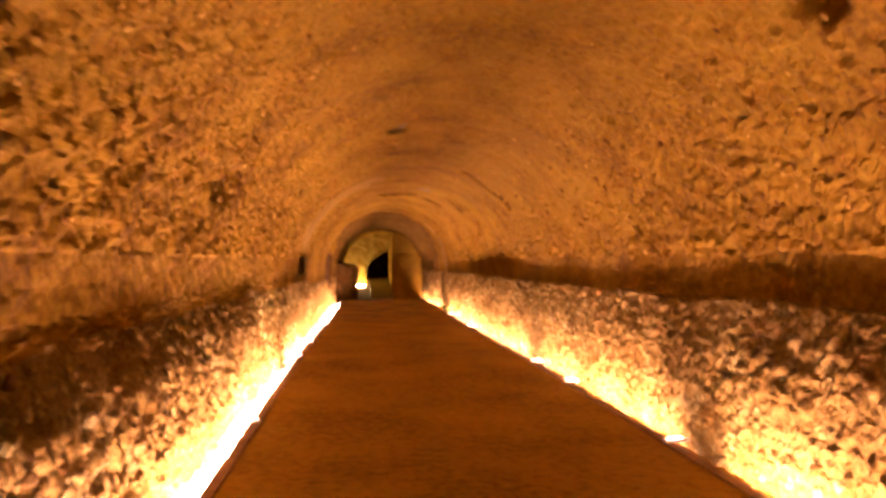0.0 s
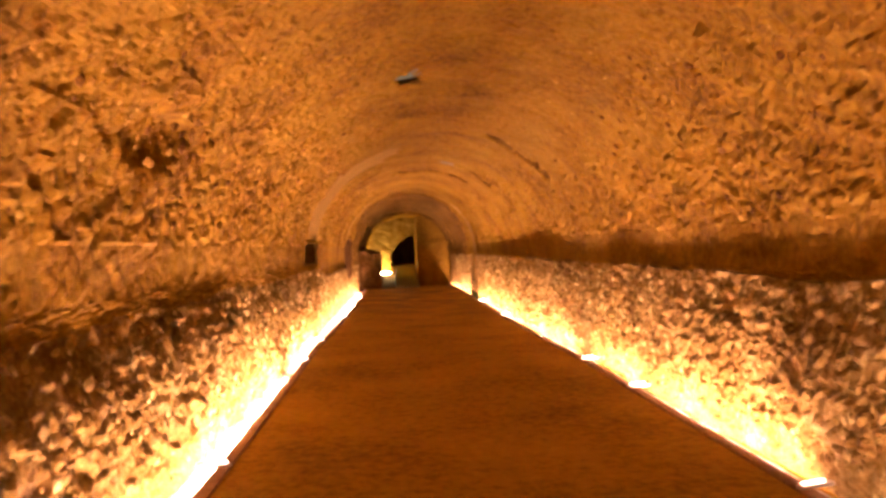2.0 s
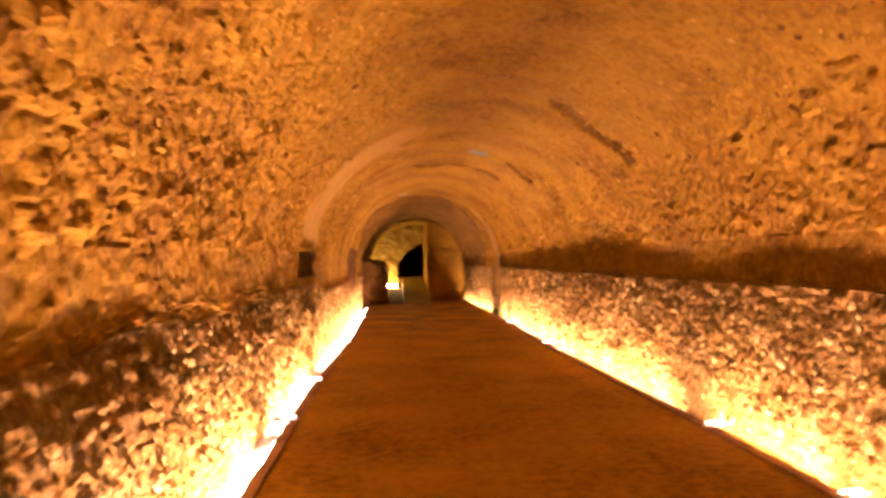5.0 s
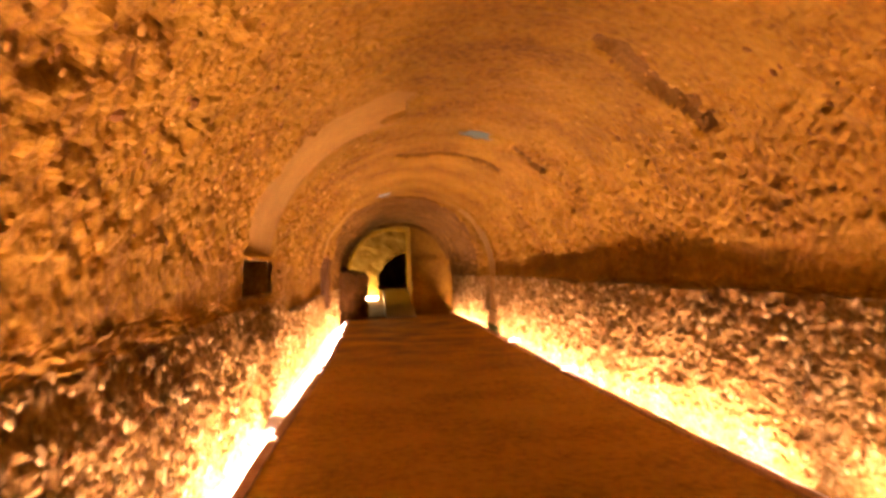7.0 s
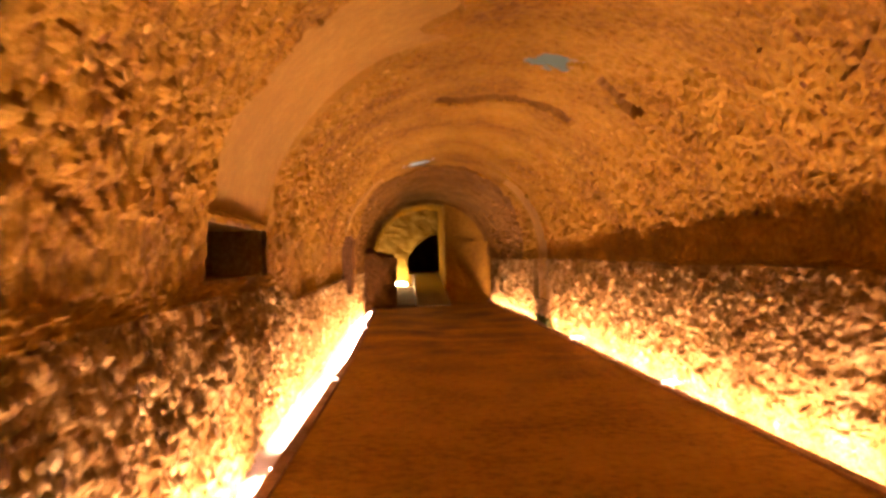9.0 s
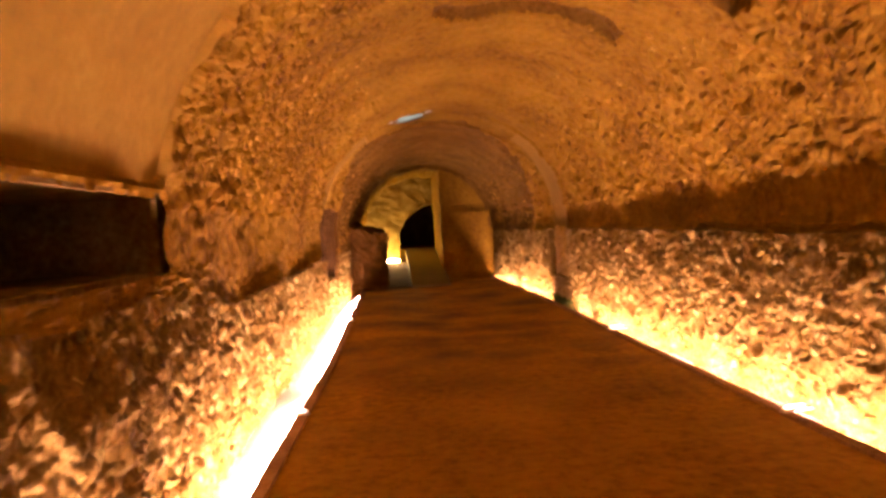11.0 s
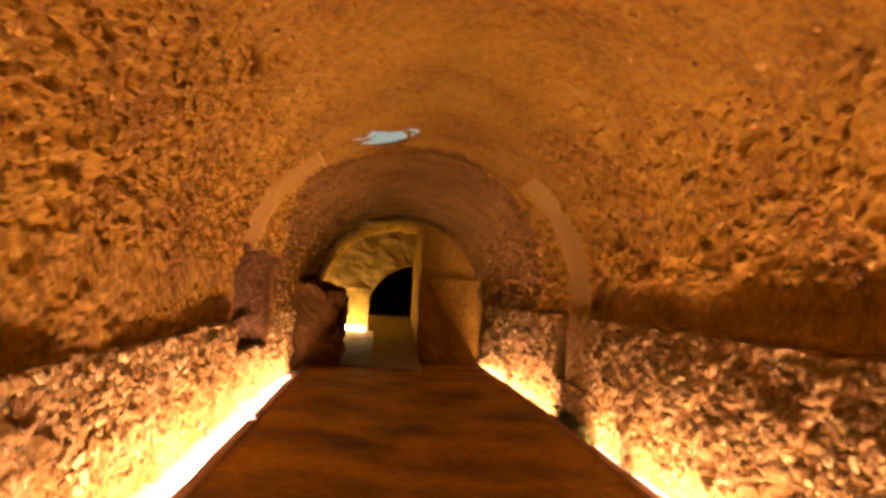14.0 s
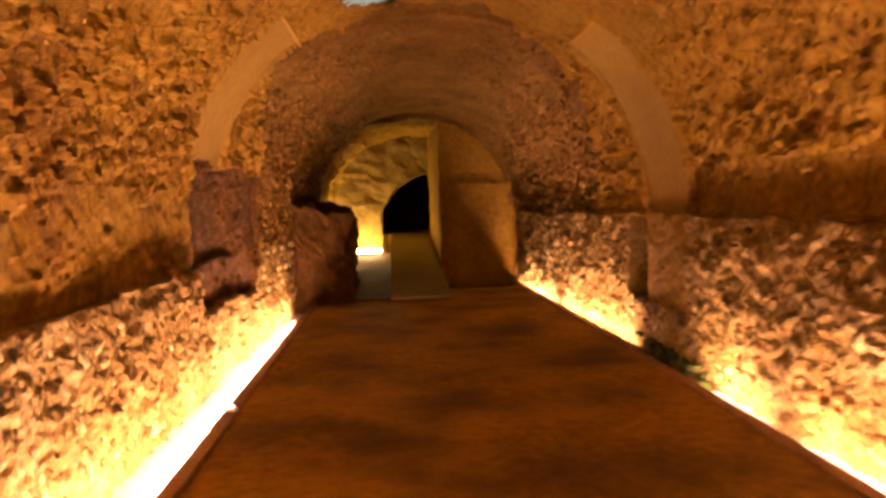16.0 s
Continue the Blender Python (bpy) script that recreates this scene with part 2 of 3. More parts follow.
def lower_wall(side):
    """The lower wall: rubble face up to the ledge, the ledge's top, and a back."""
    step = 0.018
    ys = np.arange(Y0, Y2 + 0.3, step)
    yy, zz = np.meshgrid(ys, np.linspace(0, 1, 78), indexing="ij")
    foot = TROUGH - 0.05
    zz = foot + (ledge(yy, side) - foot) * zz
    r = relief(yy, zz, 3 + side)
    if side > 0:
        rib = (yy > 23.85) & (yy < 25.3) & (zz > 0.38 + 0.03 * waves(yy * 4, yy * 0, 83))
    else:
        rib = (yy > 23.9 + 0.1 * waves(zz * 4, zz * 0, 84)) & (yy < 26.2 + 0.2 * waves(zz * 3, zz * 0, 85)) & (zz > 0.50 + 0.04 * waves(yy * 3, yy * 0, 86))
    r = np.where(rib, 0.4 * r - (np.where(yy > 24.85, 0.20, 0.03) if side > 0 else 0.08), r)
    if side > 0:
        for py, pz in PUTLOGS:
            r -= 0.22 * np.clip(2.6 - 2.6 * np.hypot((yy - py) / 0.11, (zz - pz) / 0.12), 0, 1)
    r += 0.02 * waves(yy * 0.5, zz * 0 + 1, 9)
    xx = wall_x(yy, side) - side * (r - lean(yy, zz, side))
    ny, nz = yy.shape
    front = np.stack((xx, yy, zz), -1).reshape(-1, 3)
    # top of the ledge, running back under the vault's foot, and the rear face
    back = []
    top = ledge(ys, side) + 0.006
    for off, z in ((0.3, top), (0.55, top), (0.55, top * 0 + foot)):
        back.append(np.stack((wall_x(ys, side) + side * off, ys, z), -1))
    verts = np.concatenate((front, *back))
    i = np.arange(ny * nz).reshape(ny, nz)
    cols = [i] + [(ny * nz + k * ny + np.arange(ny))[:, None] for k in range(3)] + [i[:, :1]]
    idx = np.concatenate(cols, 1)
    q = np.stack((idx[:-1, :-1], idx[1:, :-1], idx[1:, 1:], idx[:-1, 1:]), -1).reshape(-1, 4)
    mid = verts[q].mean(1)
    banded = (mid[:, 1] > 23.87) & (mid[:, 1] < 24.85) & (mid[:, 2] > 0.4) & (side > 0)
    # the recess in the left wall gets the darker material
    dark_face = np.zeros(idx.shape, bool)
    dark_face[:, :nz] = rib
    dark_face = dark_face[:-1, :-1].reshape(-1) & (side < 0)
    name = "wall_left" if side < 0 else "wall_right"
    ob = mesh_of(name, verts, q if side < 0 else q[:, ::-1], [RUBBLE, PLASTER, DARK], index=np.where(dark_face, 2, banded.astype(int)))
    return tagged(ob, "rough rubble wall below a worn ledge", "wall", kind="structure")


def vault_point(y, u):
    """A point of the vault's bare curve; u goes from 0 at the left springing to 1 at the right one, and past them straight down to the ledges."""
    ang = np.pi * (1 - np.clip(u, 0, 1))
    drop = np.clip(-u, 0, 1) / 0.08 * (SPRING + 0.02 - ledge(y, -1)) + np.clip(u - 1, 0, 1) / 0.08 * (SPRING + 0.02 - ledge(y, 1))
    left, right = wall_x(y, -1) - setback(y, -1), wall_x(y, 1) + setback(y, 1)
    c, a = (left + right) / 2, (right - left) / 2
    rise = (CROWN - SPRING) - 0.26 * narrowing(y) - 0.05 * (y > Y1)
    s = np.abs(np.sin(ang)) ** 0.92
    z = SPRING + rise * s - drop
    return c + a * np.cos(ang), z, np.cos(ang) / a, np.sin(ang) / rise


def in_shaft(x, y):
    hit = np.zeros(x.shape, bool)
    for k, (sx, sy, ax, ay) in enumerate(SHAFTS):
        d = np.hypot((x - sx) / ax, (y - sy) / ay)
        hit |= d < 0.8 + 0.35 * waves(x * 9, y * 9, 41 + k) + 0.4 * waves(x * 19, y * 19, 43)
    return hit


def vault():
    step = 0.024
    ys = np.arange(Y0, Y2 + 0.3, step)
    us = np.concatenate((np.linspace(-0.08, -0.008, 12), np.linspace(0, 1, 280), np.linspace(1.008, 1.08, 12)))
    yy, uu = np.meshgrid(ys, us, indexing="ij")
    x, z, nx, nz = vault_point(yy, uu)
    n = np.hypot(nx, nz)
    nx, nz = nx / n, nz / n
    arc = uu * 6.3
    r = relief(yy, arc, 21)
    height = np.sin(np.pi * np.clip(uu, 0, 1))
    # the crown keeps much of its mortar skin; the haunches are bare rubble
    skin = np.clip((height - 0.62) * 3 + 0.6 * waves(yy * 0.8, arc * 0.9, 51), 0, 1)
    r = (0.75 + 0.25 * np.clip((yy - 13) / 3, 0, 1)) * r * (1 - 0.6 * skin) + 0.018 * skin * waves(yy * 2.2, arc * 2.2, 52)
    scar = np.zeros(yy.shape, bool)
    # scars across the vault where the mortar skin broke away, and a few deep pockets
    for cy, u0, u1, ly, deep in ((12.5, 0.62, 0.80, 0.20, 0.09), (18.35, 0.43, 0.68, 0.22, 0.10), (16.7, 0.655, 0.74, 0.15, 0.08), (16.45, 0.56, 0.63, 0.10, 0.05)):
        across = np.abs(yy - cy + 0.12 * waves(arc * 2, yy * 0, 8) + 0.05 * waves(arc * 9, yy * 6, 9)) / ly
        along = np.abs(uu - (u0 + u1) / 2) / ((u1 - u0) / 2)
        cut = np.clip((1 - across) * 2.5, 0, 1) * np.clip((1.1 - along) * 4, 0, 1)
        r -= deep * cut
        scar |= (cut > 0.35) & (deep > 0.055)
    for cy, cu, ly, lu, deep in ((6.1, 0.145, 0.45, 0.03, 0.10), (9.6, 0.155, 0.30, 0.02, 0.06), (3.3, 0.715, 0.16, 0.02, 0.16), (10.2, 0.22, 0.2, 0.025, 0.05), (20.4, 0.3, 0.3, 0.03, 0.08)):
        far_off = ((yy - cy) / ly) ** 2 + ((uu - cu) / lu) ** 2 + 0.5 * waves(yy * 6, arc * 6, 12)
        r -= deep * np.exp(-np.clip(far_off, 0, 30) ** 2)
    r = np.where(((uu > 0.95) | (uu < 0.04)) & (yy < 25), 0.45 * r, r)
    # smooth bands: the closed shaft over the niche and the rib near the end
    band = ((yy > 14.0 + 0.06 * waves(arc * 3, yy * 0, 5)) & (yy < 15.75 + 0.06 * waves(arc * 3, yy * 0, 4)) & (uu < 0.41 + 0.05 * waves(yy * 3, arc * 2, 55)) & (z > 1.62))
    rib = (np.abs(yy - 24.35) < 0.5 + 0.06 * waves(arc * 3, yy * 0, 6)) & (((uu < 0.30) & (z > 1.74)) | (uu > 0.72))
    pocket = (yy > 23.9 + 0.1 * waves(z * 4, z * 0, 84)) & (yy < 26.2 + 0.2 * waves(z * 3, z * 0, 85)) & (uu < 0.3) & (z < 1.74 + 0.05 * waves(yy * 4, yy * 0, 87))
    r = np.where(band, -0.035 + 0.008 * waves(yy * 3, arc * 3, 7), r)
    r = np.where(rib, -0.03 + 0.008 * waves(yy * 3, arc * 3, 7), r)
    r = np.where(pocket, 0.4 * r - 0.06, r)
    x, z = x - nx * r, z - nz * r
    ny, nu = yy.shape
    front = np.stack((x, yy, z), -1).reshape(-1, 3)
    xo, zo, ox, oz = vault_point(yy[:, ::9], uu[:, ::9])
    o = np.hypot(ox, oz)
    outer = np.stack((xo + ox / o * 0.45, yy[:, ::9], zo + oz / o * 0.45), -1)
    no = outer.shape[1]
    verts = np.concatenate((front, outer.reshape(-1, 3)))
    i = np.arange(ny * nu).reshape(ny, nu)
    j = ny * nu + np.arange(ny * no).reshape(ny, no)[:, ::-1]
    idx = np.concatenate((i, j, i[:, :1]), 1)
    q = np.stack((idx[:-1, :-1], idx[:-1, 1:], idx[1:, 1:], idx[1:, :-1]), -1).reshape(-1, 4)
    mid = verts[q].mean(1)
    hole = in_shaft(mid[:, 0], mid[:, 1]) & (mid[:, 2] > 2.4)
    niche = (mid[:, 0] < WL + 0.3) & (mid[:, 1] > NICHE[0]) & (mid[:, 1] < NICHE[1]) & (mid[:, 2] < NICHE[3]) & (mid[:, 2] > NICHE[2])
    # past the rib the crown's weaker light is put in by darker mortar
    flag = np.zeros((ny, idx.shape[1]), int)
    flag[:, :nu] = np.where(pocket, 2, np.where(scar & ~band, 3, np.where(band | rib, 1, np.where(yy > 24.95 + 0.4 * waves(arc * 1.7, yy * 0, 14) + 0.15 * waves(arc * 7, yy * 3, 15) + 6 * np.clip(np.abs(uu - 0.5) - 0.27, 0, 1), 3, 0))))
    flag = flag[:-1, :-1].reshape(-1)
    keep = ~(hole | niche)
    ob = mesh_of("ceiling", verts, q[keep], [VAULT, PLASTER, DARK, SCAR_AND_SHADE], index=flag[keep])
    return tagged(ob, "barrel vault of rough rubble and old mortar", "vault", kind="structure")


# ---- structure ----
walls = {s: lower_wall(s) for s in (-1, 1)}
roof = vault()


def floor_slab():
    """The trodden walking surface, slightly uneven, with a thickness."""
    xs = np.linspace(0, 1, 34)
    ys = np.arange(Y0, 29.55, 0.1)
    yy, uu = np.meshgrid(ys, xs, indexing="ij")
    l, r = edge(yy, -1) + 0.10, edge(yy, 1) - 0.10
    x = l + (r - l) * uu
    inner = np.clip(np.minimum(uu, 1 - uu) * 9, 0, 1)
    z = inner * (0.008 * waves(x * 1.1, yy * 0.8, 61) + 0.004 * waves(x * 5, yy * 5, 62))
    ny, nx = yy.shape
    top = np.stack((x, yy, z), -1).reshape(-1, 3)
    low = top * (1, 1, 0) + (0, 0, -0.12)
    verts = np.concatenate((top, low))
    i = np.arange(ny * nx).reshape(ny, nx)
    q = np.stack((i[:-1, :-1], i[:-1, 1:], i[1:, 1:], i[1:, :-1]), -1).reshape(-1, 4)[:, ::-1]
    rim = np.concatenate((i[0, :], i[1:, -1], i[-1, -2::-1], i[-2:0:-1, 0]))
    nxt, k = np.roll(rim, -1), ny * nx
    sides = np.stack((rim, rim + k, nxt + k, nxt), -1)
    ob = mesh_of("floor", verts, np.concatenate((q, sides)), [EARTH])
    return tagged(ob, "brown trodden floor with damp dark stains", "floor", kind="structure")


floor_slab()


def kerb(side):
    ys = np.arange(Y0, 28.26 if side < 0 else 30.3, 0.25)
    verts, faces = [], []
    for n_, y in enumerate(ys):
        x = float(edge(y, side)) + 0.006 * noise.noise(Vector((y * 1.7, side, 0)))
        inn = x - side * 0.105
        z = 0.018 + 0.004 * noise.noise(Vector((y * 2, side, 4)))
        verts += [(x, y, -0.12), (x, y, z - 0.012), (x - side * 0.012, y, z), (inn + side * 0.01, y, z), (inn, y, -0.02), (inn, y, -0.12)]
        if n_:
            a = 6 * (n_ - 1)
            for k in range(6):
                b = (k + 1) % 6
                faces.append((a + k, a + b, a + 6 + b, a + 6 + k))
    ob = mesh_of("kerb", verts, np.array(faces)[:, ::side], [KERB])
    return tagged(ob, "low mortar kerb along the lit channel", "kerb", kind="structure")


kerb(-1)
kerb(1)

bm = bmesh.new()
add_box(bm, WL - 0.6, WR + 0.6, Y0 - 0.3, Y3 + 7, -0.35, TROUGH)
tagged(part("ground", bm, EARTH), "dark earth under the channel", "ground", kind="structure")
# pale strips added under the tubes so the channels glow white
for x0, x1 in ((WL - 0.1, -0.80), (2.32, WR + 0.1)):
    bm = bmesh.new()
    add_box(bm, x0, x1, Y0, 23.3 if x0 > 0 else 28.2, TROUGH - 0.02, TROUGH + 0.006)
    tagged(part("channel_reflector", bm, PALE), "pale strip added to whiten the light channel", "channel", kind="structure")
tagged(rough_box("wall_back", WL - 0.5, WR + 0.5, Y0 - 0.4, Y0, TROUGH, 3.8, RUBBLE, cut=0.2), "rubble wall closing the gallery", "wall", kind="structure")


def arch_wall(name, y0, y1, outer, inner, mat, label):
    """A cross wall with an arched opening: outer and inner are (left, right, spring, crown)."""
    bm = bmesh.new()
    steps = 40

    def line(l, r, spring, crown, foot=TROUGH):
        pts = [(l, foot), (l, spring * 0.5 + foot * 0.5)]
        for k in range(steps + 1):
            a = math.pi * (1 - k / steps)
            pts.append(((l + r) / 2 + (r - l) / 2 * math.cos(a), spring + (crown - spring) * math.sin(a)))
        return pts + [(r, spring * 0.5 + foot * 0.5), (r, foot)]

    rings = []
    o, i_ = line(*outer), line(*inner)
    for y in (y0, y1):
        rows = []
        for f in [k / 9 for k in range(10)]:
            row = []
            for (ox, oz), (ix, iz) in zip(o, i_):
                v = Vector((ox * (1 - f) + ix * f, y, oz * (1 - f) + iz * f))
                v += 0.05 * noise.noise_vector(v * 2.5) + 0.04 * noise.noise_vector(v * 8)
                row.append(bm.verts.new(v))
            rows.append(row)
        rings.append(rows)
    n_ = len(o)
    for k in range(n_ - 1):
        for r_ in range(9):
            bm.faces.new((rings[0][r_][k], rings[0][r_][k + 1], rings[0][r_ + 1][k + 1], rings[0][r_ + 1][k]))
            bm.faces.new((rings[1][r_][k], rings[1][r_ + 1][k], rings[1][r_ + 1][k + 1], rings[1][r_][k + 1]))
        for r_ in (0, 9):
            bm.faces.new((rings[0][r_][k], rings[0][r_][k + 1], rings[1][r_][k + 1], rings[1][r_][k]))
    bmesh.ops.recalc_face_normals(bm, faces=bm.faces)
    return tagged(part(name, bm, mat), label, "wall", kind="structure")


# shade of the far end painted on the arch wall by darkened mortar
arch_wall("wall_end", 30.4, 30.7, (WL - 0.3, WR + 0.3, 1.4, 3.5), (-0.98, 2.28, 1.35, 2.77), SCAR_AND_SHADE, "cross wall with a low rough arch")
tagged(rough_box("wall_block", 1.12, 2.75, 30.44, 33.9, TROUGH, 2.85, VAULT, amount=0.035, cut=0.12), "brown masonry block filling half the arch", "wall", kind="structure")


def buttress():
    """Half-height plastered masonry before the block, its face running askew to the wall."""
    bm = bmesh.new()
    foot = [(1.11, 30.34), (2.42, 30.38), (2.42, 30.6), (1.11, 30.6)]
    low, high = ([bm.verts.new((x, y, z)) for x, y in foot] for z in (TROUGH, 1.66))
    bm.faces.new(low)
    bm.faces.new(high)
    for k in range(4):
        bm.faces.new((low[k], low[(k + 1) % 4], high[(k + 1) % 4], high[k]))
    bmesh.ops.recalc_face_normals(bm, faces=bm.faces)
    for _ in range(5):
        edges = [e for e in bm.edges if e.calc_length() > 0.14]
        bmesh.ops.subdivide_edges(bm, edges=edges, cuts=1, use_grid_fill=True)
    bmesh.ops.triangulate(bm, faces=bm.faces)
    for v in bm.verts:
        v.co += 0.03 * noise.noise_vector(v.co * 2.3) + 0.02 * noise.noise_vector(v.co * 8)
    return tagged(part("wall_buttress", bm, VAULT), "ochre plastered masonry at the foot of the arch", "wall", kind="structure")


buttress()
# dark tone stands in for the little light on the stub's front
stub = rough_box("wall_stub", -1.15, -0.34, 28.2, 30.45, TROUGH, 1.2, DARK, amount=0.15, cut=0.1, seed=4)
for v in stub.data.vertices:
    if v.co.z > 0.4:
        v.co.z += 0.40 * (v.co.z - 0.4) * max(0.0, -0.34 - v.co.x)
tagged(stub, "broken rubble stub beside the passage", "wall", kind="structure")


def far_chamber():
    """The vaulted room past the arch, lit from its left."""
    ys = np.arange(30.6, Y3 + 0.2, 0.05)
    us = np.linspace(-0.35, 1.0, 90)
    yy, uu = np.meshgrid(ys, us, indexing="ij")
    a = np.pi * (1 - np.clip(uu, 0, 1))
    c, h = 0.68, 1.64
    x = c + h * np.cos(a)
    z = 1.25 + 1.55 * np.sin(a) + np.where(uu < 0, uu * 4, 0)
    r = relief(yy, uu * 5, 71) * 1.2
    x = x - np.cos(a) * r
    z = z - np.sin(a) * r
    ny, nu = yy.shape
    front = np.stack((x, yy, z), -1).reshape(-1, 3)
    back = np.stack((x + np.cos(a) * 0.3, yy, z + np.sin(a) * 0.3), -1).reshape(-1, 3)
    i = np.arange(ny * nu).reshape(ny, nu)
    q = np.stack((i[:-1, :-1], i[:-1, 1:], i[1:, 1:], i[1:, :-1]), -1).reshape(-1, 4)
    ob = mesh_of("ceiling_far", np.concatenate((front, back)), np.concatenate((q, q[:, ::-1] + ny * nu)), [VAULT])
    return tagged(ob, "pale rough vault of the room beyond", "vault", kind="structure")


far_chamber()
arch_wall("wall_far", 34.0, 34.4, (-1.2, 3.2, 1.6, 3.3), (0.08, 2.3, 0.9, 1.98), RUBBLE, "far wall with a dark arched opening")
bm = bmesh.new()
for b in ((-0.2, 0.0, 34.4, 40, 0, 2.6), (2.4, 2.6, 34.4, 40, 0, 2.6), (-0.2, 2.6, 40, 40.2, 0, 2.6), (-0.2, 2.6, 34.4, 40, 2.4, 2.6)):
    add_box(bm, *b)
tagged(part("wall_dark_passage", bm, RUBBLE), "unlit rubble passage", "wall", kind="structure")


def ramp(name, x0, x1, y0, y1, z0, z1, mat, label):
    bm = bmesh.new()
    n_ = 16
    rows = []
    for k in range(n_ + 1):
        y = y0 + (y1 - y0) * k / n_
        z = z0 + (z1 - z0) * k / n_
        rows.append([bm.verts.new(p) for p in ((x0, y, -0.1), (x0, y, z + 0.005 * noise.noise(Vector((x0, y * 3, 0)))), (x1, y, z + 0.005 * noise.noise(Vector((x1, y * 3, 0)))), (x1, y, -0.1))])
    for a, b in zip(rows, rows[1:]):
        for k in range(4):
            bm.faces.new((a[k], a[(k + 1) % 4], b[(k + 1) % 4], b[k]))
    bm.faces.new(rows[0])
    bm.faces.new(rows[-1])
    bmesh.ops.recalc_face_normals(bm, faces=bm.faces)
    return tagged(part(name, bm, mat), label, "ramp", kind="structure")


ramp("floor_ramp", 0.25, 1.12, 28.36, 34.5, 0.03, 0.68, SLAB, "pale grey slab ramp rising through the arch")
ramp("floor_side", -0.9, 0.246, 28.36, 34.0, 0.02, 0.30, DARK, "dark earth beside the ramp")
bm = bmesh.new()
add_box(bm, -0.2, 2.6, 34.5, 40, 0, 0.66)
tagged(part("floor_passage", bm, EARTH), "dark floor of the unlit passage", "floor", kind="structure")


def niche():
    y0, y1, z0, z1 = NICHE
    x0, x1 = WL - 0.75, WL - 0.055
    bm = bmesh.new()
    t = 0.09
    add_box(bm, x0 - t, x0, y0 - t, y1 + t, z0 - t, z1 + t)
    add_box(bm, x0, x1, y0 - t, y0 - 0.004, z0, z1)
    add_box(bm, x0, x1, y1 + 0.004, y1 + t, z0, z1)
    add_box(bm, x0, x1, y0 - t, y1 + t, z1 + 0.004, z1 + t)
    add_box(bm, x0, x1 - 0.02, y0 - t, y1 + t, z0 - t, z0 + 0.02)
    ob = part("wall_niche", bm, RUBBLE)
    return tagged(ob, "deep dark rectangular niche in the wall", "niche", kind="structure")


niche()


def shaft(k, x, y, ax, ay):
    """A broken place in the crown, with daylight above it."""
    z = CROWN - (CROWN - SPRING) * (1 - math.sqrt(1 - ((x - CX) / 2.02) ** 2))
    top = new("daylight_opening")
    top.location, top.rotation_euler = (x, y, z), (0, (x - CX) / 2, 0)
    bm = bmesh.new()
    rings = []
    for h, grow in ((0.09, 1.3), (0.30, 1.2)):
        rings.append([bm.verts.new((ax * grow * math.cos(a) * (1 + 0.12 * math.sin(3 * a + k)), ay * grow * math.sin(a) * (1 + 0.1 * math.cos(5 * a)), h)) for a in [i * math.tau / 24 for i in range(24)]])
    for i in range(24):
        j = (i + 1) % 24
        bm.faces.new((rings[0][i], rings[0][j], rings[1][j], rings[1][i]))
    bmesh.ops.solidify(bm, geom=bm.faces[:], thickness=0.04)
    part("shaft", bm, PLASTER, top)
    bm = bmesh.new()
    bmesh.ops.create_circle(bm, cap_ends=True, segments=24, radius=1, matrix=Matrix.Translation((0, 0, 0.07)) @ Matrix.Diagonal((ax * 1.25, ay * 1.25, 1, 1)))
    part("sky_gap", bm, DAY if k == 2 else DIM_DAY, top, "pale daylight in the gap")
    tagged(top, "small ragged break in the vault showing daylight", "opening", "breaks in the crown", "structure")


for k, s in enumerate(SHAFTS):
    shaft(k, *s)


# ---- strip lights in the channels ----
def strip_light(side, y0, y1, lift=0.0):
    """One row of tube light: housing, tube, end caps."""
    mid = (y0 + y1) / 2
    def at(y):
        return float(edge(y, side)) + side * 0.027

    x = (at(y0) + at(y1)) / 2
    lean = (at(y1) - at(y0)) / (y1 - y0)
    ob = new("strip_light")
    ob.matrix_world = pose(x, mid, TROUGH + lift, 0, 0, -math.degrees(math.atan(lean)))
    h = (y1 - y0) / 2
    bm = bmesh.new()
    add_box(bm, -0.026, 0.03, -h, h, -lift, 0.03, 0.005)
    part("housing", bm, HOUSING, ob)
    bm = bmesh.new()
    bmesh.ops.create_cone(bm, cap_ends=True, segments=10, radius1=0.018, radius2=0.018, depth=2 * h - 0.06, matrix=Matrix.Translation((0, 0, 0.058)) @ Matrix.Rotation(math.pi / 2, 4, "X"))
    part("tube", bm, BOOSTED_LAMP if side < 0 and 5 < y0 and y1 < 15 else LAMP, ob, "glowing warm tube")
    for e in (-1, 1):
        bm = bmesh.new()
        add_box(bm, -0.024, 0.024, e * h - 0.02, e * h + 0.02, 0.026, 0.084, 0.006)
        part("end_cap", bm, HOUSING, ob)
    return tagged(ob, "long warm strip light lying in the wall channel", "light", "strip lights")


for side, runs in ((-1, ((2.0, 6.7), (6.8, 10.95), (11.55, 14.65), (15.35, 18.65), (18.95, 23.6), (23.7, 27.6))),
                   (1, ((1.1, 5.4), (6.35, 9.2), (9.4, 11.35), (11.95, 15.6), (15.8, 22.1), (22.5, 23.35), (25.05, 27.7), (28.0, 30.2)))):
    for run in runs:
        strip_light(side, *run)

